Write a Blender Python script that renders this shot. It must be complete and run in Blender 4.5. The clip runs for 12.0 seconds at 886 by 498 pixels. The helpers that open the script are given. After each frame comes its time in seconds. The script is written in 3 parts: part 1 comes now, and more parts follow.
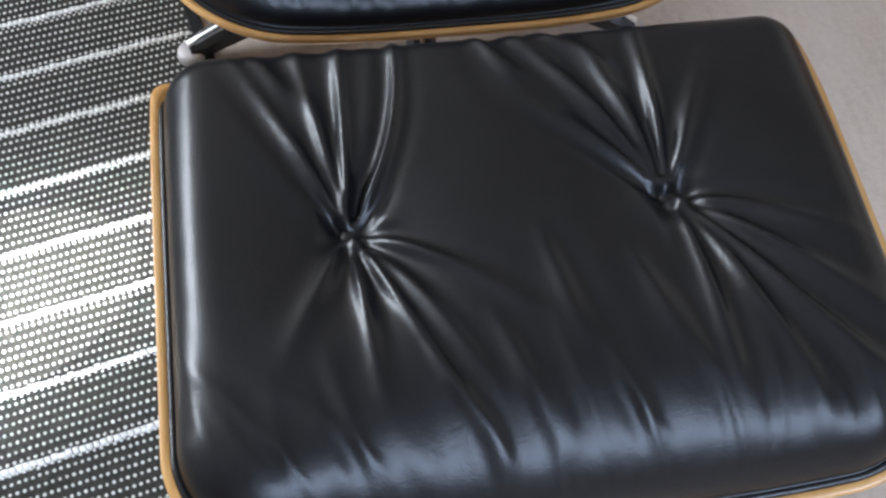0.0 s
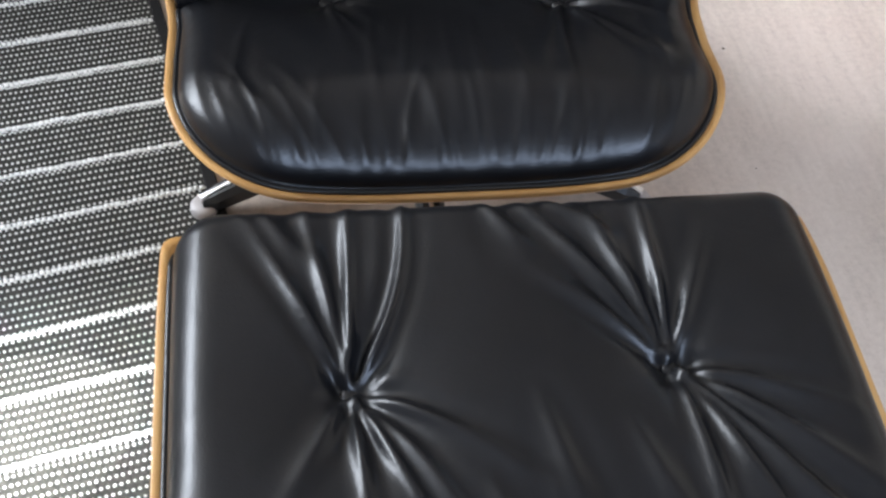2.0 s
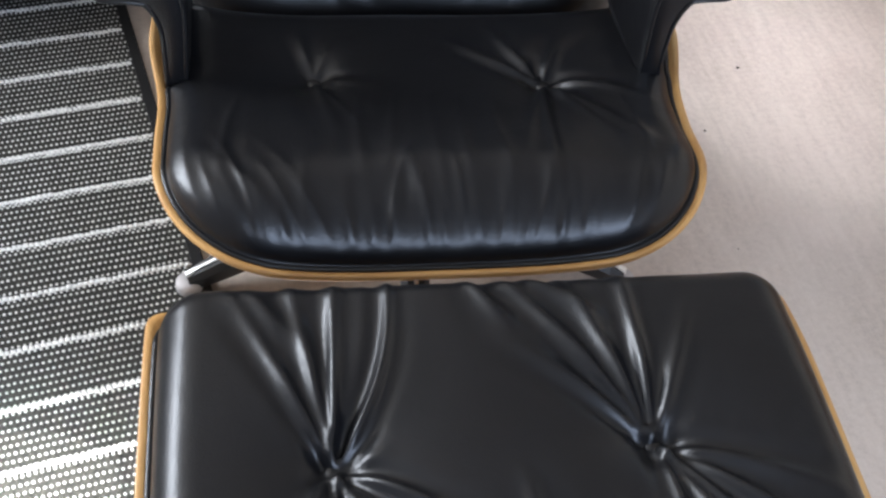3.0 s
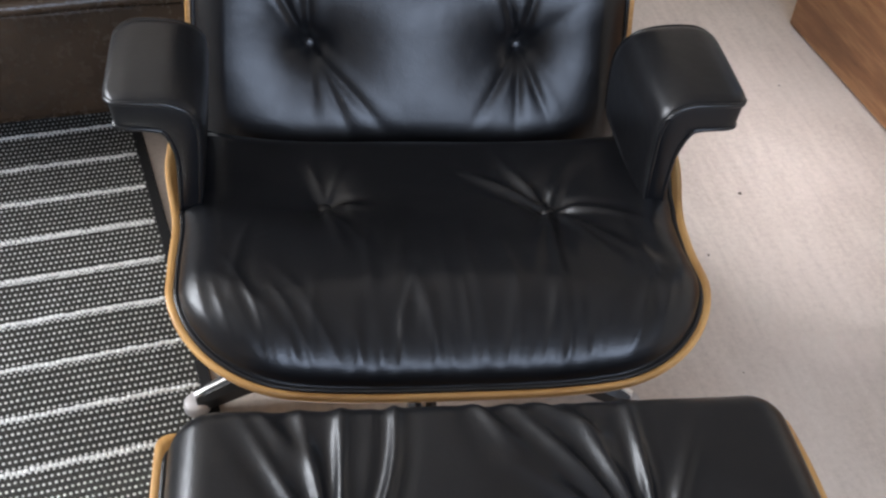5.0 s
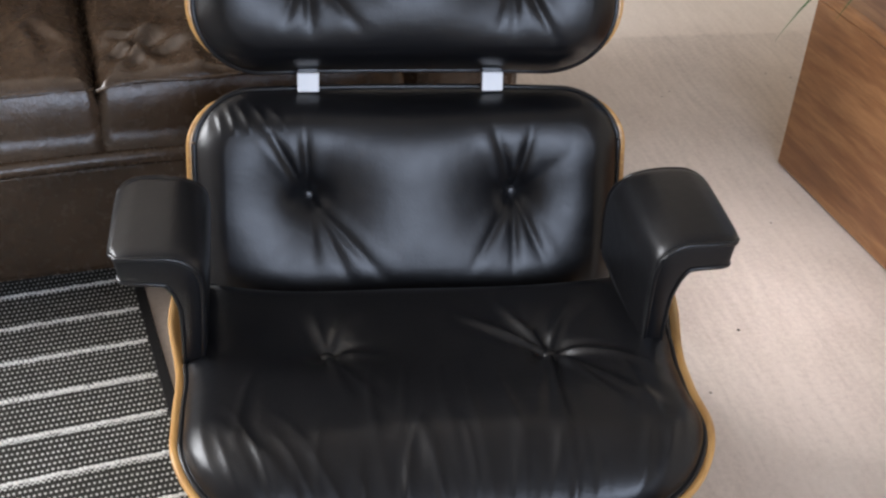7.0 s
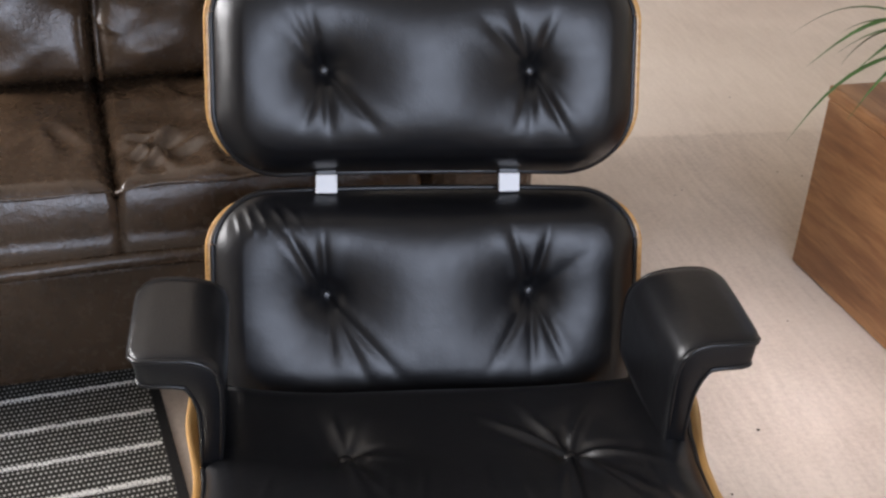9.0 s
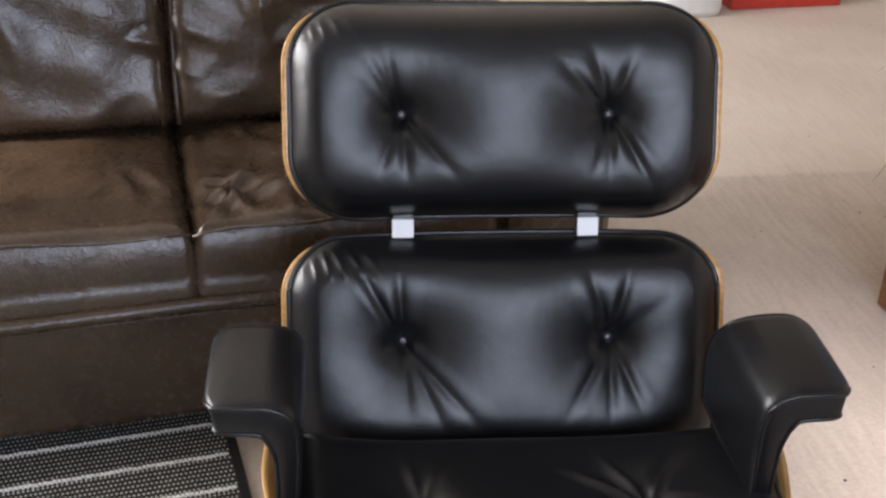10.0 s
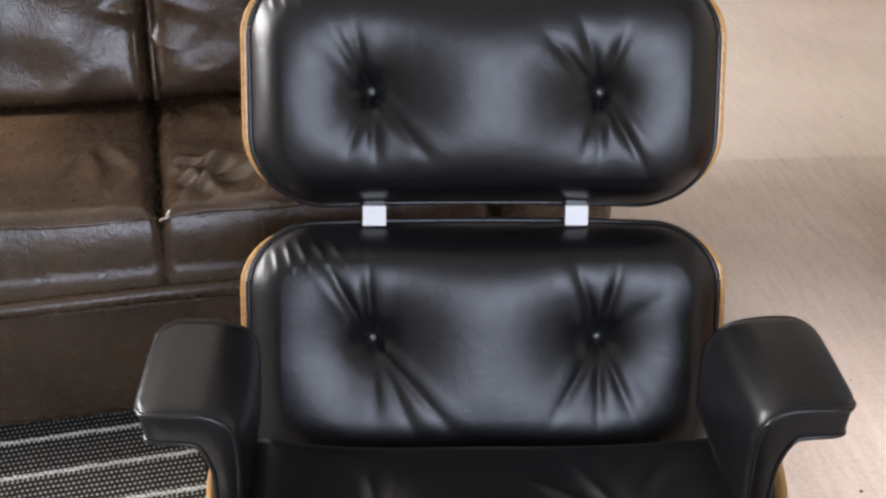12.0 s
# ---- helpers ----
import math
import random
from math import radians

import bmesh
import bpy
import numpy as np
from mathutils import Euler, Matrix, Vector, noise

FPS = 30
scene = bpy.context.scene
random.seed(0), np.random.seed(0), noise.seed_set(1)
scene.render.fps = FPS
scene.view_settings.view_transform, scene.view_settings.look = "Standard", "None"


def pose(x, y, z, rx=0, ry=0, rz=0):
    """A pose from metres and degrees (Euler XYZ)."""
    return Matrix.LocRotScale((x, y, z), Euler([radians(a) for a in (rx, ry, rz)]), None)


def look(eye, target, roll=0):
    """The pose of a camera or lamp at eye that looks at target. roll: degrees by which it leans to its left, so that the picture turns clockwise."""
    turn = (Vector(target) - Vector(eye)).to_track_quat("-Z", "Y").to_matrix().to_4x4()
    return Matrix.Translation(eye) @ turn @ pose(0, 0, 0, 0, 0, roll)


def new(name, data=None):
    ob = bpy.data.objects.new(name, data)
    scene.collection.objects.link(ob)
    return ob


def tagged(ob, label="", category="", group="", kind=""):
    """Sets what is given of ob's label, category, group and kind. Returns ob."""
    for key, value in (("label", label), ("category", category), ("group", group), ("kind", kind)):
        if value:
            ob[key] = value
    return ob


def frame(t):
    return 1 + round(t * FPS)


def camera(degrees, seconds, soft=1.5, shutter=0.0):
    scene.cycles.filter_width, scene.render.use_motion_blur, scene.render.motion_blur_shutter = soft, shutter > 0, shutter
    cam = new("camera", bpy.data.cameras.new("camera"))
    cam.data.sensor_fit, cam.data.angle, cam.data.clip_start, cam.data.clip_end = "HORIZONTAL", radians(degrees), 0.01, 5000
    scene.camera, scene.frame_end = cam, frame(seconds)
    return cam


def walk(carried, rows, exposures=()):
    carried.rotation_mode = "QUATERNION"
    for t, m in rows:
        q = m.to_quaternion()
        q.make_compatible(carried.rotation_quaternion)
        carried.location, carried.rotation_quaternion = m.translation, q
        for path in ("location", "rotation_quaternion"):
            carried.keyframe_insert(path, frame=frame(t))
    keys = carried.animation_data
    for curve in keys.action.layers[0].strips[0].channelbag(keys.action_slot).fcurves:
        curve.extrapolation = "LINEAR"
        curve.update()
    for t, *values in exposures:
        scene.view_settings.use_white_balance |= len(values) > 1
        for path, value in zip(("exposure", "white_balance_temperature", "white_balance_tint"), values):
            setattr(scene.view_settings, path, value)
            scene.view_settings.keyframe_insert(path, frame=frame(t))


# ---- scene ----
cam = camera(40.0, 12.0, soft=2.5)
PATH = [
    (0, (-0.202, -1.311, 1.375), (0.043, -0.281, -0.322), 5.6),
    (0.5, (-0.208, -1.31, 1.377), (0.056, -0.214, -0.275), 6.4),
    (1, (-0.204, -1.313, 1.38), (0.015, -0.163, -0.243), 5.3),
    (1.5, (-0.202, -1.316, 1.383), (0.017, -0.13, -0.213), 5.1),
    (2, (-0.201, -1.311, 1.382), (0.055, -0.07, -0.165), 6.3),
    (2.5, (-0.204, -1.313, 1.385), (0.072, -0.022, -0.117), 6.9),
    (3, (-0.203, -1.317, 1.387), (0.084, 0.019, -0.073), 7.0),
    (4.8, (-0.203, -1.336, 1.399), (0.076, 0.132, 0.07), 6.3),
    (5, (-0.209, -1.33, 1.403), (0.074, 0.146, 0.084), 6.4),
    (5.5, (-0.21, -1.335, 1.405), (0.068, 0.176, 0.124), 5.5),
    (6, (-0.209, -1.342, 1.405), (0.072, 0.208, 0.173), 5.1),
    (6.5, (-0.209, -1.343, 1.41), (0.078, 0.246, 0.229), 4.5),
    (7, (-0.214, -1.342, 1.414), (0.076, 0.28, 0.282), 4.3),
    (9, (-0.227, -1.337, 1.416), (0.052, 0.373, 0.418), 3.6),
    (9.5, (-0.226, -1.326, 1.412), (-0.012, 0.411, 0.444), 2.7),
    (10, (-0.235, -1.311, 1.415), (-0.069, 0.442, 0.465), 1.8),
    (10.5, (-0.235, -1.288, 1.405), (-0.037, 0.477, 0.486), 1.2),
    (11, (-0.243, -1.265, 1.389), (-0.001, 0.501, 0.482), 1.4),
    (11.5, (-0.221, -1.236, 1.38), (0.031, 0.511, 0.44), 1.8),
    (12, (-0.128, -1.177, 1.363), (-0.032, 0.561, 0.377), 1.4),
]
walk(cam, [(t, look(eye, target, roll)) for t, eye, target, roll in PATH],
     [(0, 0.06, 5750, 10), (1, 0.24, 5800, 10), (3, 0.26, 5850, 11), (5.5, 0.13, 6050, 12), (7, 0.12, 6250, 13), (9, 0.09, 6450, 15), (12, 0.30, 6500, 15)])

# ---- light ----
world = bpy.data.worlds.new("sky")
scene.world = world
world.use_nodes = True
wn = world.node_tree.nodes
sky = wn.new("ShaderNodeTexSky")
sky.sky_type, sky.sun_disc = "NISHITA", False
sky.sun_elevation, sky.sun_rotation = radians(40), radians(-110)
world.node_tree.links.new(sky.outputs[0], wn["Background"].inputs[0])
wn["Background"].inputs[1].default_value = 0.1

sun_data = bpy.data.lights.new("sun", "SUN")
sun_data.energy, sun_data.angle, sun_data.color = 5.0, radians(1.2), (1.0, 0.95, 0.86)
sun = new("sun", sun_data)
sun.matrix_world = look((-2.85, -1.40, 1.97), (-0.5, -0.52, 0))


def window_or_beam_lamp(name, eye, target, wide, high, watts, tint, spread=180):
    data = bpy.data.lights.new(name, "AREA")
    data.shape, data.size, data.size_y = "RECTANGLE", wide, high
    data.energy, data.color, data.spread = watts, tint, radians(spread)
    ob = new(name, data)
    ob.matrix_world = look(eye, target)
    return ob


window_or_beam_lamp("window_or_beam_lamp", (0.48, -2.73, 1.67), (0.30, 0, 1.50), 1.7, 1.18, 62, (0.73, 0.83, 1.0))
# added narrow beam, no window of its own: brightens the carpet beside the chair
window_or_beam_lamp("window_or_beam_lamp", (0.92, -2.60, 2.20), (0.78, 0.50, 0.0), 0.10, 0.10, 0.66, (0.98, 0.98, 1.0), 11.5)
# added beam beside the sun, only to strengthen its patch on the rug
window_or_beam_lamp("window_or_beam_lamp", (-2.62, -1.31, 1.85), (-0.60, -0.50, 0.0), 0.10, 0.16, 2.6, (1.0, 0.97, 0.88), 9)
window_or_beam_lamp("window_or_beam_lamp", (-2.84, 1.28, 1.42), (0.0, 1.0, 0.95), 2.4, 1.15, 206, (0.97, 0.97, 0.95))


# ---- materials ----
def material(name, rough=0.5, metal=0.0):
    m = bpy.data.materials.new(name)
    m.use_nodes = True
    b = m.node_tree.nodes["Principled BSDF"]
    b.inputs["Roughness"].default_value, b.inputs["Metallic"].default_value = rough, metal
    return m, b, m.node_tree.nodes, m.node_tree.links


def noise_node(ns, ls, scale, detail=4.0, vec=None, rough=0.55):
    n = ns.new("ShaderNodeTexNoise")
    n.inputs["Scale"].default_value, n.inputs["Detail"].default_value = scale, detail
    n.inputs["Roughness"].default_value = rough
    if vec is None:
        vec = ns.new("ShaderNodeTexCoord").outputs["Object"]
    ls.new(vec, n.inputs["Vector"])
    return n


def ramp(ns, ls, src, stops):
    r = ns.new("ShaderNodeValToRGB")
    while len(r.color_ramp.elements) < len(stops):
        r.color_ramp.elements.new(0.5)
    for el, (p, c) in zip(r.color_ramp.elements, stops):
        el.position, el.color = p, (*c, 1)
    ls.new(src, r.inputs[0])
    return r


def calc(ns, ls, op, a, b=None, c=None):
    n = ns.new("ShaderNodeMath")
    n.operation = op
    for i, v in enumerate((a, b, c)):
        if v is None:
            continue
        if isinstance(v, (int, float)):
            n.inputs[i].default_value = v
        else:
            ls.new(v, n.inputs[i])
    return n.outputs[0]


def bump(ns, ls, src, strength, dist, into):
    n = ns.new("ShaderNodeBump")
    n.inputs["Strength"].default_value, n.inputs["Distance"].default_value = strength, dist
    ls.new(src, n.inputs["Height"])
    ls.new(n.outputs[0], into.inputs["Normal"])
    return n


def leather(name, dark, light, r0, r1, grain=420.0, spec=0.5, relief=0.22):
    m, b, ns, ls = material(name)
    n1 = noise_node(ns, ls, 5.0, 5)
    n2 = noise_node(ns, ls, 60.0, 4)
    ls.new(ramp(ns, ls, n1.outputs[0], [(0.3, dark), (0.7, light)]).outputs[0], b.inputs["Base Color"])
    mr = ns.new("ShaderNodeMapRange")
    mr.inputs[3].default_value, mr.inputs[4].default_value = r0, r1
    ls.new(n2.outputs[0], mr.inputs[0])
    ls.new(mr.outputs[0], b.inputs["Roughness"])
    v = ns.new("ShaderNodeTexVoronoi")
    v.inputs["Scale"].default_value = grain
    ls.new(ns.new("ShaderNodeTexCoord").outputs["Object"], v.inputs["Vector"])
    n3 = noise_node(ns, ls, 24.0, 7, None, 0.6)
    n3.inputs["Distortion"].default_value = 0.8
    mix = calc(ns, ls, "MULTIPLY_ADD", n3.outputs[0], 2.2, calc(ns, ls, "MULTIPLY_ADD", v.outputs["Distance"], 0.5, n2.outputs[0]))
    bump(ns, ls, mix, relief, 0.0016, b)
    b.inputs["Specular IOR Level"].default_value = spec
    return m


BLACK_LEATHER = leather("black_leather", (0.004, 0.004, 0.005), (0.009, 0.009, 0.010), 0.27, 0.38, 420.0, 0.40, 0.14)
PIPING = leather("black_piping", (0.005, 0.005, 0.006), (0.010, 0.010, 0.011), 0.25, 0.35)
BROWN_LEATHER = leather("brown_leather", (0.034, 0.021, 0.0125), (0.074, 0.047, 0.029), 0.20, 0.33, 300.0, 0.6, 0.42)


def wood(name, stops, rough, stretch, scale, coat=0.0):
    m, b, ns, ls = material(name, rough)
    tc = ns.new("ShaderNodeTexCoord")
    mp = ns.new("ShaderNodeMapping")
    mp.inputs["Scale"].default_value = stretch
    ls.new(tc.outputs["Object"], mp.inputs["Vector"])
    n1 = noise_node(ns, ls, scale, 6, mp.outputs[0], 0.62)
    n2 = noise_node(ns, ls, scale * 7, 3, mp.outputs[0])
    s = calc(ns, ls, "MULTIPLY_ADD", n2.outputs[0], 0.25, calc(ns, ls, "MULTIPLY", n1.outputs[0], 0.8))
    ls.new(ramp(ns, ls, s, stops).outputs[0], b.inputs["Base Color"])
    bump(ns, ls, s, 0.12, 0.002, b)
    b.inputs["Coat Weight"].default_value = coat
    return m


PLYWOOD = wood("honey_plywood", [(0.3, (0.42, 0.20, 0.055)), (0.55, (0.62, 0.34, 0.11)), (0.8, (0.72, 0.44, 0.17))], 0.35, (1, 1, 14), 9.0, 0.3)
BOX_WOOD = wood("brown_wood", [(0.25, (0.10, 0.038, 0.013)), (0.5, (0.22, 0.095, 0.035)), (0.62, (0.33, 0.16, 0.065)), (0.8, (0.42, 0.22, 0.10))], 0.42, (9, 1.0, 9), 2.2, 0.15)


def plain(name, colour, rough, metal=0.0, spread=0.08, scale=30.0):
    m, b, ns, ls = material(name, rough, metal)
    n = noise_node(ns, ls, scale, 5)
    lo = tuple(c * (1 - spread) for c in colour)
    hi = tuple(min(1, c * (1 + spread)) for c in colour)
    ls.new(ramp(ns, ls, n.outputs[0], [(0.3, lo), (0.7, hi)]).outputs[0], b.inputs["Base Color"])
    bump(ns, ls, n.outputs[0], 0.05, 0.001, b)
    return m


ALUMINIUM = plain("polished_aluminium", (0.80, 0.80, 0.82), 0.28, 1.0, 0.03)
GLIDE = plain("satin_aluminium", (0.52, 0.49, 0.48), 0.6, 0.35, 0.05)
# white base colour stands in for the window's reflection in aluminium
SPACER = plain("spacer_white_reflection", (0.86, 0.86, 0.86), 0.4, 0.0, 0.03)
BLACK_METAL = plain("black_enamel", (0.012, 0.012, 0.013), 0.35)
WALL_PAINT = plain("cream_wall_paint", (0.52, 0.47, 0.40), 0.8, 0.0, 0.04, 6.0)
CEILING_PAINT = plain("off_white_ceiling_paint", (0.46, 0.44, 0.41), 0.9, 0.0, 0.04, 5.0)
WHITE_PAINT = plain("white_gloss_paint", (0.80, 0.79, 0.76), 0.4, 0.0, 0.03)
RED = plain("red_card", (0.55, 0.045, 0.03), 0.5, 0.0, 0.1)
WHITE_PLASTIC = plain("white_plastic", (0.78, 0.79, 0.80), 0.4, 0.0, 0.06)
NAVY = plain("navy_print", (0.03, 0.045, 0.09), 0.5)
TAN_CARD = plain("tan_board", (0.46, 0.38, 0.28), 0.75, 0.0, 0.1)
LEAF = plain("palm_green", (0.045, 0.11, 0.025), 0.45, 0.0, 0.35, 20.0)
CLAY = plain("brown_clay", (0.22, 0.11, 0.06), 0.7, 0.0, 0.15)
SPECK = plain("dark_crumb", (0.06, 0.045, 0.035), 0.8)
# near-black of the rug's binding, also painted as shade below the sofa
UNDER = plain("black_binding_and_gap_shade", (0.008, 0.007, 0.007), 0.9)


def carpet_material():
    m, b, ns, ls = material("beige_carpet", 0.95)
    tc = ns.new("ShaderNodeTexCoord")
    n1 = noise_node(ns, ls, 2.2, 5, tc.outputs["Object"])
    n2 = noise_node(ns, ls, 260.0, 3, tc.outputs["Object"])
    mp = ns.new("ShaderNodeMapping")
    mp.inputs["Scale"].default_value = (60, 7, 1)
    ls.new(tc.outputs["Object"], mp.inputs["Vector"])
    n3 = noise_node(ns, ls, 1.0, 4, mp.outputs[0])
    n4 = noise_node(ns, ls, 90.0, 3, tc.outputs["Object"])
    s = calc(ns, ls, "MULTIPLY_ADD", n1.outputs[0], 0.40, calc(ns, ls, "MULTIPLY_ADD", n4.outputs[0], 0.22, calc(ns, ls, "MULTIPLY_ADD", n2.outputs[0], 0.14, calc(ns, ls, "MULTIPLY", n3.outputs[0], 0.24))))
    # the carpet is paler beyond this ragged line
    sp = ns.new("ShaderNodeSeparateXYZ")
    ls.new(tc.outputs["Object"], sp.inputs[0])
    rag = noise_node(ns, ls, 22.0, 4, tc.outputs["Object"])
    paler = ns.new("ShaderNodeMapRange")
    paler.interpolation_type = "SMOOTHSTEP"
    paler.inputs[1].default_value, paler.inputs[2].default_value = 1.655, 1.685
    paler.inputs[3].default_value, paler.inputs[4].default_value = -0.03, 0.09
    ls.new(calc(ns, ls, "MULTIPLY_ADD", rag.outputs[0], 0.06, sp.outputs[1]), paler.inputs[0])
    s = calc(ns, ls, "ADD", s, paler.outputs[0])
    ls.new(ramp(ns, ls, s, [(0.32, (0.41, 0.34, 0.28)), (0.5, (0.575, 0.49, 0.412)), (0.68, (0.68, 0.595, 0.51))]).outputs[0], b.inputs["Base Color"])
    bump(ns, ls, calc(ns, ls, "ADD", n2.outputs[0], n3.outputs[0]), 0.10, 0.002, b)
    b.inputs["Specular IOR Level"].default_value = 0.1
    b.inputs["Sheen Weight"].default_value = 0.15
    return m


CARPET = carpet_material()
PITCH = 0.1005


def rug_material():
    m, b, ns, ls = material("black_white_weave", 0.8)
    tc = ns.new("ShaderNodeTexCoord")
    wob = noise_node(ns, ls, 6.0, 2, tc.outputs["Object"])
    sp = ns.new("ShaderNodeSeparateXYZ")
    ls.new(tc.outputs["Object"], sp.inputs[0])
    y = calc(ns, ls, "MULTIPLY_ADD", wob.outputs[0], 0.006, sp.outputs[1])
    row = calc(ns, ls, "MULTIPLY", y, 8 / PITCH)
    idx = calc(ns, ls, "FLOOR", row)
    odd = calc(ns, ls, "MULTIPLY", calc(ns, ls, "MODULO", idx, 2.0), 0.5)
    col = calc(ns, ls, "ADD", calc(ns, ls, "MULTIPLY", sp.outputs[0], 1 / 0.0082), odd)
    dx = calc(ns, ls, "SUBTRACT", calc(ns, ls, "FRACT", col), 0.5)
    dy = calc(ns, ls, "SUBTRACT", calc(ns, ls, "FRACT", row), 0.5)
    r = calc(ns, ls, "SQRT", calc(ns, ls, "ADD", calc(ns, ls, "MULTIPLY", dx, dx), calc(ns, ls, "MULTIPLY", calc(ns, ls, "MULTIPLY", dy, dy), 2.0)))
    jit = noise_node(ns, ls, 130.0, 3, tc.outputs["Object"])
    r2 = calc(ns, ls, "MULTIPLY_ADD", jit.outputs[0], 0.42, calc(ns, ls, "SUBTRACT", r, 0.166))
    mask = ramp(ns, ls, r2, [(0.22, (1, 1, 1)), (0.36, (0, 0, 0))])
    dark = ramp(ns, ls, jit.outputs[0], [(0.3, (0.014, 0.014, 0.012)), (0.7, (0.052, 0.049, 0.041))])
    white = ramp(ns, ls, wob.outputs[0], [(0.3, (0.66, 0.65, 0.59)), (0.7, (0.84, 0.83, 0.78))])
    mix = ns.new("ShaderNodeMixRGB")
    ls.new(mask.outputs[0], mix.inputs[0])
    ls.new(dark.outputs[0], mix.inputs[1])
    ls.new(white.outputs[0], mix.inputs[2])
    ls.new(mix.outputs[0], b.inputs["Base Color"])
    bump(ns, ls, calc(ns, ls, "ADD", mask.outputs[0], calc(ns, ls, "MULTIPLY", jit.outputs[0], 0.6)), 0.6, 0.003, b)
    b.inputs["Specular IOR Level"].default_value = 0.25
    return m


RUG = rug_material()
WHITE_YARN = plain("white_yarn", (0.84, 0.83, 0.79), 0.85, 0.0, 0.12, 90.0)


# ---- building helpers ----
def mesh_data(name, verts, faces, mat, smooth=True):
    me = bpy.data.meshes.new(name)
    me.from_pydata([tuple(map(float, v)) for v in verts], [], [tuple(map(int, f)) for f in faces])
    me.validate()
    me.materials.append(mat)
    if smooth:
        me.polygons.foreach_set("use_smooth", [True] * len(me.polygons))
    me.update()
    return me


def part(name, data, parent, label=""):
    ob = new(name, data)
    ob.parent = parent
    return tagged(ob, label=label)


def root(name, label, category, m=None, group=""):
    ob = new(name)
    ob.empty_display_size = 0.05
    if m is not None:
        ob.matrix_world = m
    return tagged(ob, label, category, group)


def from_bm(name, bm, mat, smooth=False):
    me = bpy.data.meshes.new(name)
    bmesh.ops.recalc_face_normals(bm, faces=bm.faces)
    bm.to_mesh(me)
    bm.free()
    me.materials.append(mat)
    if smooth:
        me.polygons.foreach_set("use_smooth", [True] * len(me.polygons))
    return me


def box_bm(x0, x1, y0, y1, z0, z1, bevel=0.0, seg=2):
    bm = bmesh.new()
    bmesh.ops.create_cube(bm, size=1.0)
    for v in bm.verts:
        v.co = Vector(((x0 + x1) / 2 + v.co.x * (x1 - x0), (y0 + y1) / 2 + v.co.y * (y1 - y0), (z0 + z1) / 2 + v.co.z * (z1 - z0)))
    if bevel:
        bmesh.ops.bevel(bm, geom=bm.edges[:], offset=bevel, segments=seg, profile=0.5, affect="EDGES")
    return bm


def box(name, x0, x1, y0, y1, z0, z1, mat, bevel=0.0, seg=2):
    return from_bm(name, box_bm(x0, x1, y0, y1, z0, z1, bevel, seg), mat)


def tube(name, pts, radius, mat, closed=False, sides=8):
    """A round cord along a line of places."""
    pts = [Vector(p) for p in pts]
    n = len(pts)
    verts, faces = [], []
    for i, p in enumerate(pts):
        a = pts[(i - 1) % n] if closed or i else p
        b = pts[(i + 1) % n] if closed or i < n - 1 else p
        t = (b - a).normalized()
        ref = Vector((0, 0, 1)) if abs(t.z) < 0.9 else Vector((0, 1, 0))
        s = t.cross(ref).normalized()
        w = s.cross(t)
        r = radius[i] if isinstance(radius, (list, tuple)) else radius
        for k in range(sides):
            ang = 2 * math.pi * k / sides
            verts.append(p + (s * math.cos(ang) + w * math.sin(ang)) * r)
    for i in range(n if closed else n - 1):
        for k in range(sides):
            j = (i + 1) % n
            faces.append((i * sides + k, i * sides + (k + 1) % sides, j * sides + (k + 1) % sides, j * sides + k))
    if not closed:
        faces.append(tuple(range(sides))[::-1])
        faces.append(tuple((n - 1) * sides + k for k in range(sides)))
    return mesh_data(name, verts, faces, mat)


def sdf(x, y, hx, hy, r_lo, r_hi):
    """Signed distance to a rounded rectangle, its corners of radius r_lo below and r_hi above the middle."""
    r = np.where(y < 0, r_lo, r_hi)
    qx, qy = np.abs(x) - hx + r, np.abs(y) - hy + r
    return np.minimum(np.maximum(qx, qy), 0) + np.hypot(np.maximum(qx, 0), np.maximum(qy, 0)) - r


def outline_grid(hx, hy, r_lo, r_hi, nx, ny, inset=0.0):
    """A grid of places that fills a rounded rectangle, denser towards its rim."""
    def spread(n):
        u = np.linspace(-1, 1, n)
        return 0.6 * u + 0.4 * np.sin(u * math.pi / 2)
    a, b = np.meshgrid(spread(nx), spread(ny), indexing="ij")
    hx, hy, r_lo, r_hi = hx - inset, hy - inset, max(r_lo - inset, 0.005), max(r_hi - inset, 0.005)
    m = np.maximum(np.maximum(np.abs(a), np.abs(b)), 1e-9)
    ex, ey = a / m * hx, b / m * hy
    lo, hi = np.zeros_like(a), np.ones_like(a)
    for _ in range(30):
        mid = (lo + hi) / 2
        inside = sdf(ex * mid, ey * mid, hx, hy, r_lo, r_hi) < 0
        lo, hi = np.where(inside, mid, lo), np.where(inside, hi, mid)
    # the corner squeeze fades towards the middle
    k = 1 - (1 - hi) * m ** 2
    x, y = a * hx * k, b * hy * k
    return x, y, np.maximum(-sdf(x, y, hx, hy, r_lo, r_hi), 0)


def grid_faces(nx, ny):
    i, j = np.meshgrid(np.arange(nx - 1), np.arange(ny - 1), indexing="ij")
    q = i * ny + j
    return np.stack([q, q + ny, q + ny + 1, q + 1], -1).reshape(-1, 4).tolist()


def rim_index(nx, ny):
    return ([i * ny for i in range(nx)] + [(nx - 1) * ny + j for j in range(1, ny)]
            + [i * ny + ny - 1 for i in range(nx - 2, -1, -1)] + [j for j in range(ny - 2, 0, -1)])


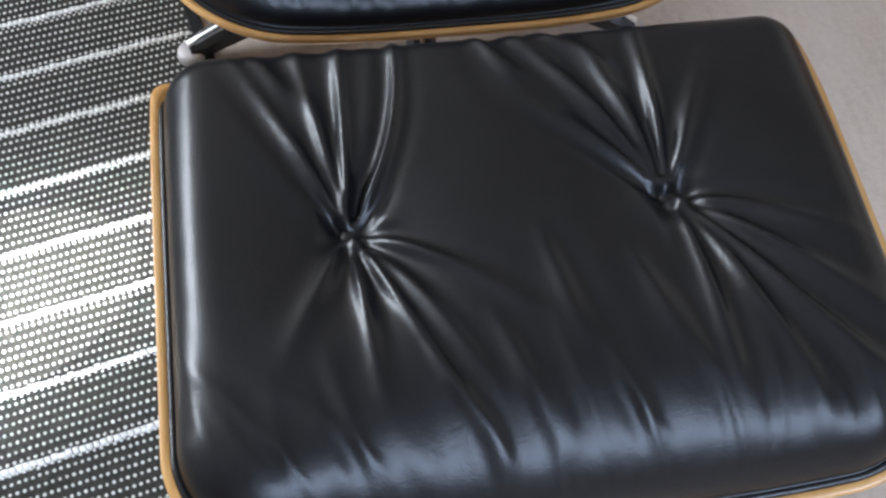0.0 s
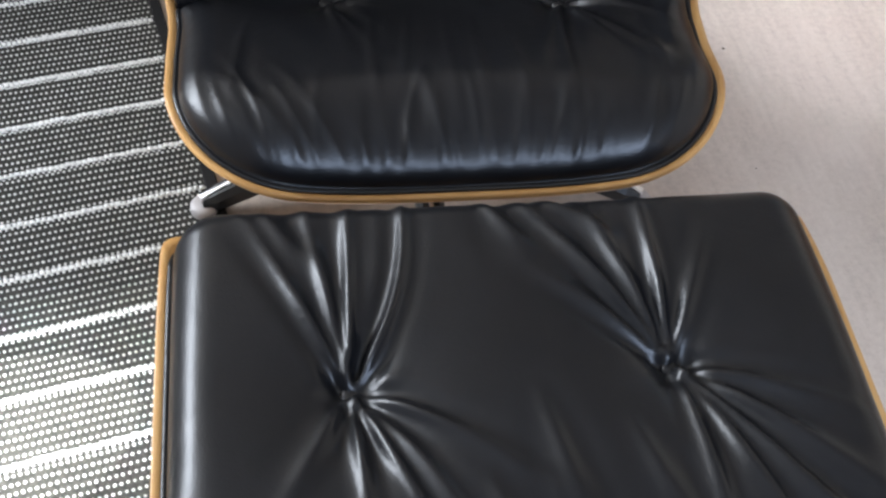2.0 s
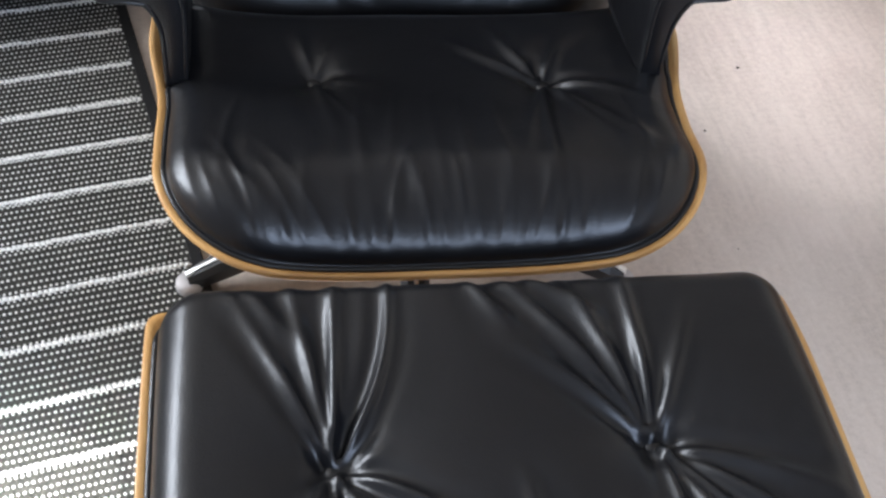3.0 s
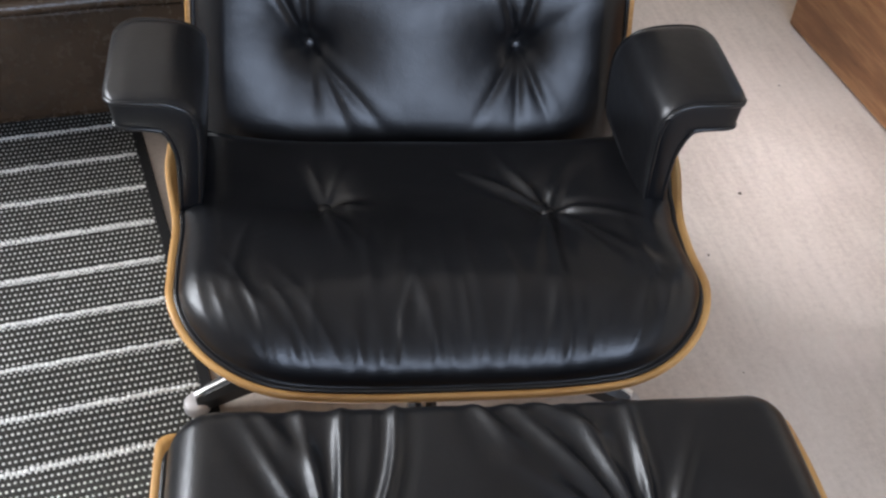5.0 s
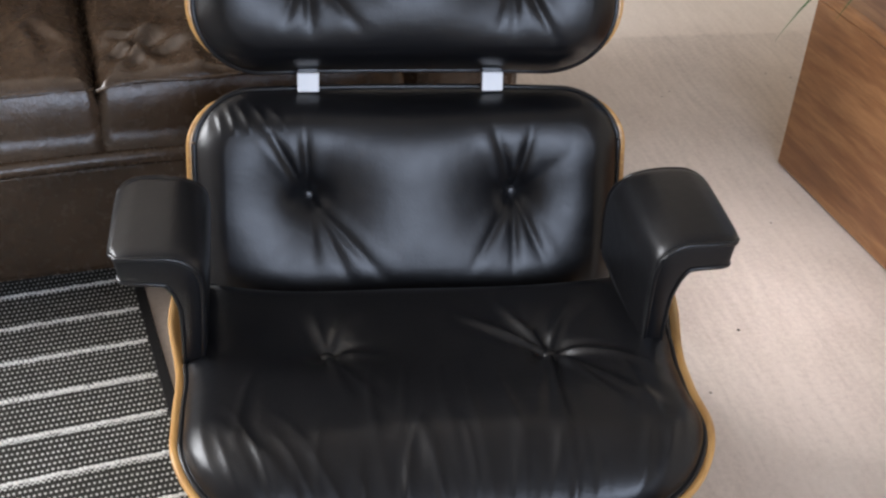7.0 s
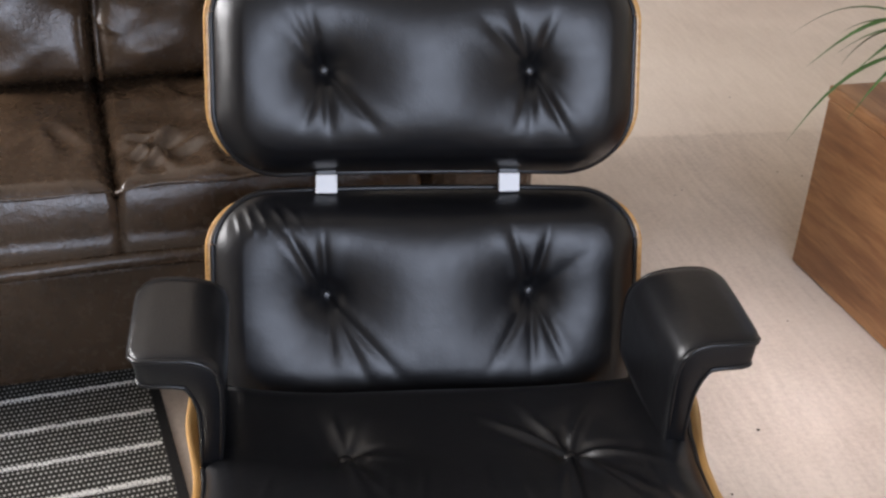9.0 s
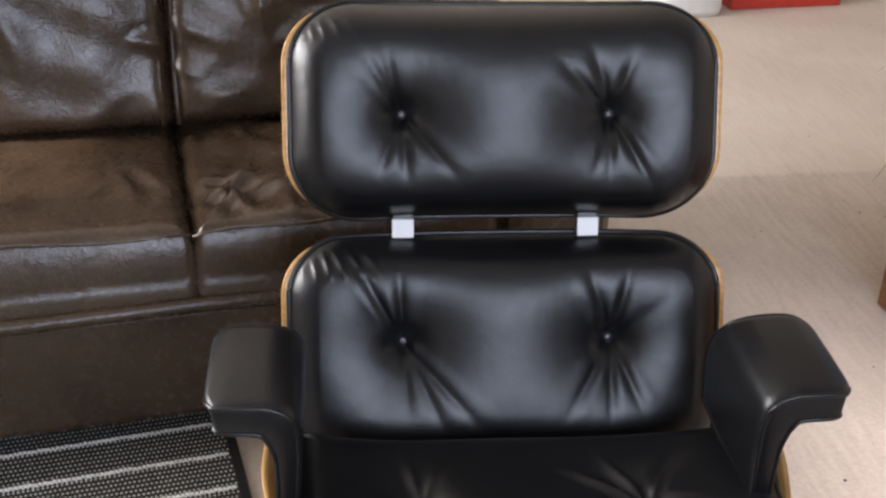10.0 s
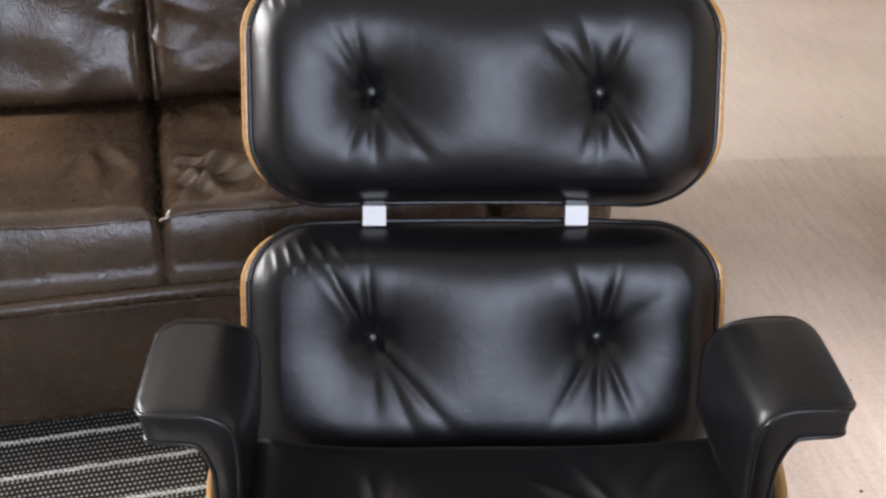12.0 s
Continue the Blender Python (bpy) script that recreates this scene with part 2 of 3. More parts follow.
def fold_field(x, y, folds):
    """Leather folds: each a ridge with a crease beside it. They run out from a button, or, with a length below 0, lie free."""
    h = np.zeros_like(x)
    for bx, by, ang, length, amp, wide, curl in folds:
        c, s = math.cos(radians(ang)), math.sin(radians(ang))
        l = (x - bx) * c + (y - by) * s
        w = -(x - bx) * s + (y - by) * c - curl * l * l
        f = np.clip(l / abs(length), 0, 1)
        env = np.sin(math.pi * f) ** 1.3 if length < 0 else np.clip(l / 0.018, 0, 1) * (1 - f) ** 1.15
        env = env * (l > 0) * (f < 1)
        wd = wide * (0.65 + 0.85 * f)
        h += amp * env * (np.exp(-(w / (0.75 * wd)) ** 2) - 0.6 * np.exp(-((w - 1.8 * wd) / (1.15 * wd)) ** 2) - 0.3 * np.exp(-((w + 2.1 * wd) / (1.2 * wd)) ** 2))
    return h


def ease(t):
    return t * t * (3 - 2 * t)


def smooth_noise(x, seed, n=14, top=60.0, low=12.0):
    rng = random.Random(seed)
    v = np.zeros_like(x)
    for _ in range(n):
        f = rng.uniform(low, top)
        v += np.sin(x * f * 2 * math.pi / 3 + rng.uniform(0, 6.28)) / n * 2
    return v


def pleats_along(seed, hx, y0, count, length, amp, wide, splay=40.0, skew=0.0):
    """Many small puckers that run in from the low edge, splayed towards the corners."""
    rng = random.Random(seed)
    out = []
    for k in range(count):
        x = hx * (2 * (k + rng.uniform(0.1, 0.9)) / count - 1)
        edge = abs(x / hx) ** 4 * 0.06
        out.append((x, y0 + edge, 90 + skew - splay * x / hx + rng.uniform(-16, 16), -length * rng.uniform(0.5, 1.3),
                    amp * (1 - 0.7 * abs(x / hx) ** 3) * rng.uniform(0.35, 1.2), wide * rng.uniform(0.7, 1.4), rng.uniform(-1.2, 1.2)))
    return out


def cushion(name, mat, hx, hy, r_lo, r_hi, rim, top, roll, buttons, folds, tuft, place, nx=190, ny=130, inset=0.012, seed=1, roll_lo=0.0, puff_x=0.0, puff_y=0.0, puff_low=0.0, dish=0.085):
    """A stuffed leather cushion. rim and top give heights over the shell; place turns local places into the thing's space.
    Returns the mesh, a function for heights and the line of the cord."""
    x, y, d = outline_grid(hx, hy, r_lo, r_hi, nx, ny, inset)

    def height(x, y, d):
        rl = roll + (max(roll_lo, roll) - roll) * ease(np.clip(-y / hy * 1.4 - 0.1, 0, 1)) * ease(np.clip((hx - np.abs(x)) / 0.28, 0, 1))
        if puff_x:
            u, v = np.clip(np.abs(x) / hx, 0, 1), np.clip(np.abs(y) / hy, 0, 1)
            q = np.sqrt((1 - u ** (puff_x - puff_low * np.clip(-y / hy, 0, 1))) * (1 - v ** puff_y)) * (1 - (1 - np.clip(d / rl, 0, 1)) ** 2) ** 0.5
        else:
            q = np.sqrt(1 - (1 - np.clip(d / rl, 0, 1)) ** 2.8)
        z = rim(x, y) + (top(x, y) - rim(x, y)) * q
        for bx, by in buttons:
            rr = np.hypot(x - bx, y - by)
            z = z - tuft * (0.5 * np.exp(-(rr / 0.022) ** 1.5) + 0.5 * np.exp(-(rr / dish) ** 1.8)) * q
        z = z + fold_field(x, y, folds) * np.clip(d / 0.014, 0, 1)
        z = z + 0.0012 * smooth_noise(x * 0.5 + y * 0.3, seed + 3, 6, 20) * smooth_noise(y * 0.6 - x * 0.2, seed + 4, 6, 20) * q
        return z
    z = height(x, y, d)
    pts = [place(*p) for p in zip(x.ravel(), y.ravel(), z.ravel())]
    faces = grid_faces(nx, ny)
    ring = rim_index(nx, ny)
    base = len(pts)
    for i in ring:
        px, py = x.ravel()[i], y.ravel()[i]
        pts.append(place(px * 0.97, py * 0.97, float(rim(np.array(px), np.array(py))) - 0.02))
    n = len(ring)
    for k in range(n):
        faces.append((ring[k], base + k, base + (k + 1) % n, ring[(k + 1) % n])[::-1])
    faces.append(tuple(range(base, base + n)))
    cord = [place(x.ravel()[i] * 1.006, y.ravel()[i] * 1.006, float(z.ravel()[i]) + 0.002) for i in ring]
    return mesh_data(name, pts, faces, mat), height, cord


def shell(name, mat, hx, hy, r_lo, r_hi, rim, thick, place, nx=60, ny=44):
    """A moulded plywood shell of even thickness with a softly rounded edge."""
    x, y, d = outline_grid(hx, hy, r_lo, r_hi, nx, ny)
    z = rim(x, y)
    ring = rim_index(nx, ny)
    upper = [place(*p) for p in zip(x.ravel(), y.ravel(), z.ravel())]
    lower = [place(px * 0.994, py * 0.994, pz - thick) for px, py, pz in zip(x.ravel(), y.ravel(), z.ravel())]
    n0 = len(upper)
    mid = [place(x.ravel()[i] * 1.004, y.ravel()[i] * 1.004, z.ravel()[i] - thick * 0.5) for i in ring]
    faces = grid_faces(nx, ny)
    faces += [tuple(v + n0 for v in f)[::-1] for f in faces]
    m0, n = 2 * n0, len(ring)
    for k in range(n):
        a, b = ring[k], ring[(k + 1) % n]
        faces.append((b, a, m0 + k, m0 + (k + 1) % n))
        faces.append((m0 + (k + 1) % n, m0 + k, a + n0, b + n0))
    return mesh_data(name, upper + lower + mid, faces, mat)


def button_data(name, mat, r=0.0105):
    verts, faces = [], []
    for k, (rr, zz) in enumerate([(r, -0.004), (r, 0.001), (r * 0.8, 0.004), (r * 0.4, 0.0055)]):
        for a in range(16):
            verts.append((rr * math.cos(a * math.pi / 8), rr * math.sin(a * math.pi / 8), zz))
    for k in range(3):
        for a in range(16):
            faces.append((k * 16 + a, k * 16 + (a + 1) % 16, k * 16 + 16 + (a + 1) % 16, k * 16 + 16 + a))
    faces.append(tuple(48 + a for a in range(16)))
    return mesh_data(name, verts, faces, mat)


BUTTON = button_data("button", PIPING)


def put_buttons(owner, height, buttons, place, lift=0.001):
    for bx, by in buttons:
        z = float(height(np.array([bx]), np.array([by]), np.array([1.0]))[0])
        o, ex = Vector(place(bx, by, z + lift)), Vector(place(bx + 0.01, by, z + lift))
        ey, ez = Vector(place(bx, by + 0.01, z + lift)), None
        ax, ay = (ex - o).normalized(), (ey - o).normalized()
        ez = ax.cross(ay).normalized()
        ob = part("button", BUTTON, owner)
        ob.matrix_local = Matrix(((ax.x, ay.x, ez.x, o.x), (ax.y, ay.y, ez.y, o.y), (ax.z, ay.z, ez.z, o.z), (0, 0, 0, 1)))


# ---- the room ----
TURN = radians(4.0)


def room_point(x, y):
    return x * math.cos(TURN) - y * math.sin(TURN), x * math.sin(TURN) + y * math.cos(TURN)


def room_box(name, x0, x1, y0, y1, z0, z1, mat, bevel=0.0):
    ob = new(name, box(name, x0, x1, y0, y1, z0, z1, mat, bevel))
    ob.matrix_world = pose(0, 0, 0, 0, 0, math.degrees(TURN))
    return ob


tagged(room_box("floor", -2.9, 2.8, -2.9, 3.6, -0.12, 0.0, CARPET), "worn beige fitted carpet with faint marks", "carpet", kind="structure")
tagged(room_box("ceiling", -2.9, 2.8, -2.9, 3.6, 2.4, 2.52, CEILING_PAINT), "plain off-white ceiling", "ceiling", kind="structure")
tagged(room_box("wall_north", -2.9, 2.8, 3.36, 3.6, 0.0, 2.4, WALL_PAINT), "cream painted wall", "wall", kind="structure")
tagged(room_box("baseboard", -2.7, 2.6, 3.344, 3.36, 0.0, 0.15, WHITE_PAINT, 0.004), "white painted skirting board", "baseboard", kind="structure")


def holed_wall(name, along, a0, a1, c0, c1, holes, z0, z1):
    """A wall along x or y from a0 to a1, between c0 and c1 thick, with openings for daylight."""
    bm = bmesh.new()
    edges = [a0] + [e for h in holes for e in h] + [a1]
    spans = [(s0, s1, 0, 2.4) for s0, s1 in zip(edges[::2], edges[1::2])]
    for h0, h1 in holes:
        spans += [(h0, h1, 0, z0), (h0, h1, z1, 2.4)]
    for s0, s1, q0, q1 in spans:
        b = box_bm(s0, s1, c0, c1, q0, q1) if along == "x" else box_bm(c0, c1, s0, s1, q0, q1)
        tmp = bpy.data.meshes.new("piece")
        b.to_mesh(tmp)
        b.free()
        bm.from_mesh(tmp)
        bpy.data.meshes.remove(tmp)
    ob = new(name, from_bm(name, bm, WALL_PAINT))
    ob.matrix_world = pose(0, 0, 0, 0, 0, math.degrees(TURN))
    return tagged(ob, "unseen cream painted wall with an opening for daylight", "wall", kind="structure")


holed_wall("wall_south", "x", -2.9, 2.8, -2.9, -2.7, [(-0.7, 1.3)], 0.85, 2.30)
# the narrow first opening is added, cut to shape the sun patch
holed_wall("wall_west", "y", -2.7, 3.36, -2.9, -2.7, [(-1.27, -1.02), (0.08, 2.75)], 0.72, 2.30)
# unseen wall; its opening is an addition that lets in skylight
holed_wall("wall_east", "y", -2.7, 3.36, 2.6, 2.8, [(1.8, 3.0)], 1.0, 2.3)


# ---- lounge chair ----
def seat_place(x, y, z):
    wide = 0.980 + 0.070 * float(ease(np.clip((y + 0.01) / 0.17, 0, 1)))
    return (x * wide + 0.004 + 0.05 * max(y + 0.05, 0.0), y - 0.145, z)


def seat_pad_place(x, y, z):
    """The pad steps in beside the armrests."""
    return seat_place(x * (1 - (0.055 if x < 0 else 0.012) * float(ease(np.clip((y - 0.035) / 0.045, 0, 1)))), y, z)


def tilted(y0, z0, deg):
    c, s = math.cos(radians(deg)), math.sin(radians(deg))
    return lambda x, y, z: (x, y0 + y * s - z * c, z0 + y * c + z * s)


def fan(bx, by, specs, amp, wide, curl=0.0):
    return [(bx, by, a, l, amp, wide, curl) for a, l in specs]


chair = root("lounge_chair", "black leather lounge chair with honey plywood shells", "chair")

# seat
SHX, SHY = 0.342, 0.260


def seat_rim(x, y):
    t = np.clip(np.abs(x) / SHX, 0, 1)
    f = np.clip(-(y + 0.15) / 0.11, 0, 1)
    return 0.300 - 0.13 * y + 0.075 * t ** 3 + 0.014 * f ** 2 + 0.12 * np.clip(y + 0.06, 0, 1) * t ** 3 - 0.012 * f * t ** 2


def seat_top(x, y):
    return 0.394 - 0.13 * y + 0.012 * (np.abs(x) / SHX) ** 4 + 0.006 * np.exp(-((y + 0.16) / 0.10) ** 2)


seat_buttons = [(-0.150, 0.070), (0.160, 0.055)]
lx, ly, rx, ry = *seat_buttons[0], *seat_buttons[1]
seat_folds = (fan(lx, ly, [(-66, 0.20), (100, 0.12), (70, 0.10), (-22, 0.10)], 0.0042, 0.0085) + fan(lx, ly, [(-78, 0.17)], 0.0060, 0.0100)
              + fan(rx, ry, [(130, 0.16), (158, 0.17)], 0.0075, 0.0085, -1.2) + fan(rx, ry, [(84, 0.12), (-12, 0.16)], 0.0060, 0.0090, -2.2)
              + fan(rx, ry, [(-96, 0.26)], 0.0066, 0.0085) + fan(rx, ry, [(-56, 0.24), (-66, 0.20)], 0.0050, 0.0095) + fan(rx, ry, [(-106, 0.22)], 0.0042, 0.0085)
              + [(x, 0.02, -92 + 40 * x, -0.23, 0.6 * a, 0.008, c) for x, a, c in ((-0.09, 0.0020, 0.4), (-0.045, 0.0022, -0.3), (0.0, 0.0016, 0.2), (0.035, 0.0024, 0), (0.075, 0.0020, 0.3), (0.25, 0.0026, -0.4), (-0.24, 0.0020, 0.4))]
              + pleats_along(31, 0.285, -0.268, 44, 0.16, 0.0017, 0.0066, 30.0))
part("seat_shell", shell("seat_shell", PLYWOOD, SHX, SHY, 0.155, 0.05, seat_rim, 0.011, seat_place), chair, "honey-coloured moulded plywood shell")
data, height, cord = cushion("seat_cushion", BLACK_LEATHER, SHX, SHY, 0.155, 0.05, seat_rim, seat_top, 0.060, seat_buttons, seat_folds, 0.032, seat_pad_place, 320, 230, 0.014, 3, 0.19)
seat = part("seat_cushion", data, chair, "black leather seat cushion with two buttons")
put_buttons(seat, height, seat_buttons, seat_pad_place)
part("piping", tube("piping", cord, 0.0042, PIPING, True), seat)


# back and headrest
def upright(kind, hx, hy, centre, deg, r_lo, r_hi, folds, buttons, seed, low=0.028, rise=0.0, mid=0.005, bulge=0.010, scoop=0.0):
    base = tilted(*centre, deg)

    def place(x, y, z):
        return base(x + mid, y, z)

    def rim(x, y):
        t = np.clip(np.abs(x) / hx, 0, 1)
        return -0.050 + 0.050 * t ** 2.6 - np.where(y < 0, low, 0.028) * (np.abs(y) / hy) ** 3 * (1 - t ** 3)

    def top(x, y):
        return 0.040 + bulge * (1 - (y / hy) ** 2) + scoop * (0.5 - 0.5 * y / hy) ** 2 + 0.010 * (np.abs(x) / hx) ** 3
    part(kind + "_shell", shell(kind + "_shell", PLYWOOD, hx, hy - 0.006 - rise, r_lo, r_hi, lambda x, y: rim(x, y + rise), 0.011, lambda x, y, z: place(x, y + rise, z)), chair, "honey-coloured moulded plywood shell")
    d, h, cord = cushion(kind + "_cushion", BLACK_LEATHER, hx, hy + 0.012, r_lo + 0.015, r_hi + 0.022, rim, top, 0.045, buttons, folds, 0.054, place, 260, 150, 0.012, seed, puff_x=6.0, puff_y=3.6, puff_low=3.4 if scoop else 1.5, dish=0.092)
    c = part(kind + "_cushion", d, chair, "black leather %s cushion with two buttons" % kind)
    put_buttons(c, h, buttons, place)
    part("piping", tube("piping", cord, 0.0042, PIPING, True), c)
    return place


BB, HB = 0.157, 0.155
back_folds = (fan(-BB, 0.036, [(-47, 0.20), (-64, 0.16), (-86, 0.11)], -0.0036, 0.0085) + fan(-BB, 0.036, [(93, 0.15), (119, 0.20)], -0.0046, 0.0085)
              + fan(BB, 0.036, [(-91, 0.15), (-66, 0.15), (-122, 0.15)], -0.0036, 0.0080) + fan(BB, 0.036, [(108, 0.15), (76, 0.15)], -0.0046, 0.0085)
              + fan(BB, 0.036, [(38, 0.13)], -0.0020, 0.010))
back_folds += [(x, 0.138 + 0.10 * (x + 0.19), 112 + 260 * (x + 0.19), -0.055, a, 0.0048, 6.0) for x, a in ((-0.305, 0.0010), (-0.283, 0.0017), (-0.262, 0.0021), (-0.240, 0.0019), (-0.214, 0.0026), (-0.188, 0.0018))]
BACK = upright("back", 0.335, 0.190, (0.216, 0.389), 20, 0.10, 0.075, back_folds, [(-BB, 0.036), (BB, 0.036)], 5, 0.05, 0.03, 0.011, 0.0, 0.024)
head_folds = (fan(-HB, -0.002, [(-48, 0.14), (-86, 0.11), (-112, 0.10)], -0.0050, 0.0080) + fan(-HB, -0.002, [(104, 0.12), (120, 0.12)], -0.0052, 0.0085)
              + fan(HB, -0.002, [(-60, 0.15), (-92, 0.11), (-106, 0.10)], -0.0056, 0.0080) + fan(HB, -0.002, [(136, 0.13), (108, 0.12), (70, 0.11)], -0.0048, 0.0085))
head_folds += [(x, 0.108 + 0.12 * (x + 0.21), 112 + 260 * (x + 0.21), -0.055, a, 0.0048, 6.0) for x, a in ((-0.300, 0.0011), (-0.280, 0.0019), (-0.262, 0.0022), (-0.240, 0.0017), (-0.215, 0.0010))]
HEAD = upright("headrest", 0.327, 0.161, (0.355, 0.740), 20, 0.10, 0.085, head_folds, [(-HB, -0.002), (HB, -0.002)], 8, mid=0.009)

# braces between back and headrest
for sx in (-1, 1):
    bm = box_bm(-0.016, 0.016, -0.20, 0.20, -0.006, 0.006, 0.002)
    br = part("brace", from_bm("brace", bm, BLACK_METAL), chair, "dark metal strip joining the two back shells")
    br.matrix_local = Matrix.Translation((sx * 0.142, 0.347, 0.590)) @ pose(0, 0, 0, 90 - 20, 0, 0)
    # the spacer's white is a painted reflection on bare metal
    sp = part("spacer", box("spacer", -0.0165, 0.0165, -0.046, -0.017, 0.006, 0.012, SPACER, 0.0015), br, "metal spacer with a white reflection in its colour")


# armrests
def armrest(side):
    n, m = 48, 32
    knots = [(0.397, 0.528, 0.068, 0.0185), (0.3955, 0.5285, 0.080, 0.0210), (0.391, 0.529, 0.090, 0.0215), (0.378, 0.530, 0.096, 0.023), (0.352, 0.530, 0.097, 0.023),
             (0.328, 0.528, 0.095, 0.025), (0.316, 0.519, 0.100, 0.027), (0.309, 0.499, 0.110, 0.023), (0.3055, 0.470, 0.120, 0.0175), (0.306, 0.43, 0.122, 0.0160), (0.308, 0.375, 0.118, 0.015)]
    front = [-0.083, -0.096, -0.105, -0.109, -0.110, -0.110, -0.110, -0.109, -0.107, -0.104, -0.100]
    verts, faces, seam_a, seam_b = [], [], [], []
    at = np.linspace(0, len(knots) - 1, n)
    cols = [np.interp(at, range(len(knots)), [k[i] for k in knots]) for i in range(4)]
    fr = np.interp(at, range(len(knots)), front)
    ker = np.array([0.25, 0.5, 0.25])
    for c in cols + [fr]:
        for _ in range(2):
            c[1:-1] = np.convolve(c, ker, "valid")
    for i in range(n):
        x, z, hl, th = (c[i] for c in cols)
        j0, j1 = max(i - 1, 0), min(i + 1, n - 1)
        tx, tz = cols[0][j1] - cols[0][j0], cols[1][j1] - cols[1][j0]
        ln = math.hypot(tx, tz)
        nx_, nz_ = tz / ln, -tx / ln
        if i < n // 2 and nz_ < 0:
            nx_, nz_ = -nx_, -nz_
        yc = fr[i] + hl
        for k in range(m):
            a = 2 * math.pi * k / m
            ca, sa = math.cos(a), math.sin(a)
            yy = yc + hl * math.copysign(abs(ca) ** 0.15, ca)
            tt = th * math.copysign(abs(sa) ** 0.34, sa) * (1.0 + 0.08 * (sa > 0) * (1 - abs(ca)))
            verts.append((side * (x + nx_ * tt), yy, z + nz_ * tt))
        for seam, o, fa in ((seam_a, 0.80, 1), (seam_b, -0.78, 1)):
            seam.append((i, yc, hl, (x + nx_ * th * o, z + nz_ * th * o)))
    for i in range(n - 1):
        for k in range(m):
            f = (i * m + k, i * m + (k + 1) % m, (i + 1) * m + (k + 1) % m, (i + 1) * m + k)
            faces.append(f if side < 0 else f[::-1])
    faces.append(tuple(range(m)))
    faces.append(tuple((n - 1) * m + k for k in range(m)))
    arm = part("armrest", mesh_data("armrest", verts, faces, BLACK_LEATHER), chair, "padded black leather armrest with piped edge")
    for seam in (seam_a, seam_b):
        line = [(side * p[0], yc - hl * 0.985, p[1]) for i, yc, hl, p in seam][::-1]
        first = seam[0]
        line += [(side * (first[3][0] + 0.001), first[1] + first[2] * t, first[3][1]) for t in (-0.75, -0.3, 0.2, 0.7)]
        line += [(side * p[0], yc + hl * 0.985, p[1]) for i, yc, hl, p in seam]
        part("piping", tube("piping", line, 0.0032, PIPING), arm)
    return arm


armrest(-1)
armrest(1)


# five-star base
def leg_data(name, reach, hub_z, mat):
    pts = [(0.03, hub_z, 0.022, 0.020), (0.12, hub_z - 0.020, 0.020, 0.019), (0.24, 0.058, 0.020, 0.018), (reach - 0.02, 0.032, 0.016, 0.014), (reach + 0.002, 0.027, 0.010, 0.009)]
    verts, faces = [], []
    for d, z, w, h in pts:
        for sx, sz in ((-1, -1), (1, -1), (1, 0.3), (0.6, 1), (-0.6, 1), (-1, 0.3)):
            verts.append((d, sx * w, z + sz * h))
    for i in range(len(pts) - 1):
        for k in range(6):
            faces.append((i * 6 + k, i * 6 + (k + 1) % 6, i * 6 + 6 + (k + 1) % 6, i * 6 + 6 + k))
    faces += [tuple(range(6))[::-1], tuple(24 + k for k in range(6))]
    return mesh_data(name, verts, faces, mat, False)


def strip_data(name, reach, hub_z, mat):
    pts = [(0.05, hub_z + 0.019, 0.005), (0.12, hub_z + 0.0005, 0.0042), (0.24, 0.0765, 0.0034), (reach - 0.02, 0.0470, 0.0032), (reach + 0.004, 0.0375, 0.006)]
    verts, faces = [], []
    for d, z, w in pts:
        verts += [(d, -w, z - 0.003), (d, w, z - 0.003), (d, w * 0.7, z + 0.0015), (d, -w * 0.7, z + 0.0015)]
    for i in range(len(pts) - 1):
        for k in range(4):
            faces.append((i * 4 + k, i * 4 + (k + 1) % 4, i * 4 + 4 + (k + 1) % 4, i * 4 + 4 + k))
    faces += [(3, 2, 1, 0), tuple(16 + k for k in range(4))]
    return mesh_data(name, verts, faces, mat, False)


def lathe(name, profile, mat, seg=24):
    verts, faces = [], []
    for r, z in profile:
        verts += [(r * math.cos(2 * math.pi * a / seg), r * math.sin(2 * math.pi * a / seg), z) for a in range(seg)]
    for i in range(len(profile) - 1):
        for a in range(seg):
            faces.append((i * seg + a, i * seg + (a + 1) % seg, i * seg + seg + (a + 1) % seg, i * seg + seg + a))
    faces += [tuple(range(seg))[::-1], tuple((len(profile) - 1) * seg + a for a in range(seg))]
    return mesh_data(name, verts, faces, mat)


def star_base(owner, centre, count, start, reach, column_top):
    leg = leg_data("leg", reach, 0.105, BLACK_METAL)
    strip = strip_data("strip", reach, 0.105, ALUMINIUM)
    glide = lathe("glide", [(0.016, 0.0), (0.0195, 0.003), (0.0200, 0.018), (0.0185, 0.0225), (0.0150, 0.0250), (0.004, 0.0262)], GLIDE)
    hub = part("pedestal", lathe("pedestal", [(0.05, 0.085), (0.05, 0.125), (0.028, 0.135), (0.028, column_top - 0.03), (0.10, column_top - 0.02), (0.11, column_top)], BLACK_METAL), owner, "black metal pedestal column")
    hub.location = (*centre, 0)
    for i in range(count):
        ang = start + 360 / count * i
        lg = part("leg", leg, owner, "black leg with polished top")
        lg.matrix_local = pose(*centre, 0, 0, 0, ang)
        part("strip", strip, lg, "polished aluminium top strip")
        gl = part("glide", glide, lg, "round aluminium foot glide")
        gl.location = (reach, 0, 0)


star_base(chair, (0.012, -0.02), 5, 268, 0.342, 0.268)

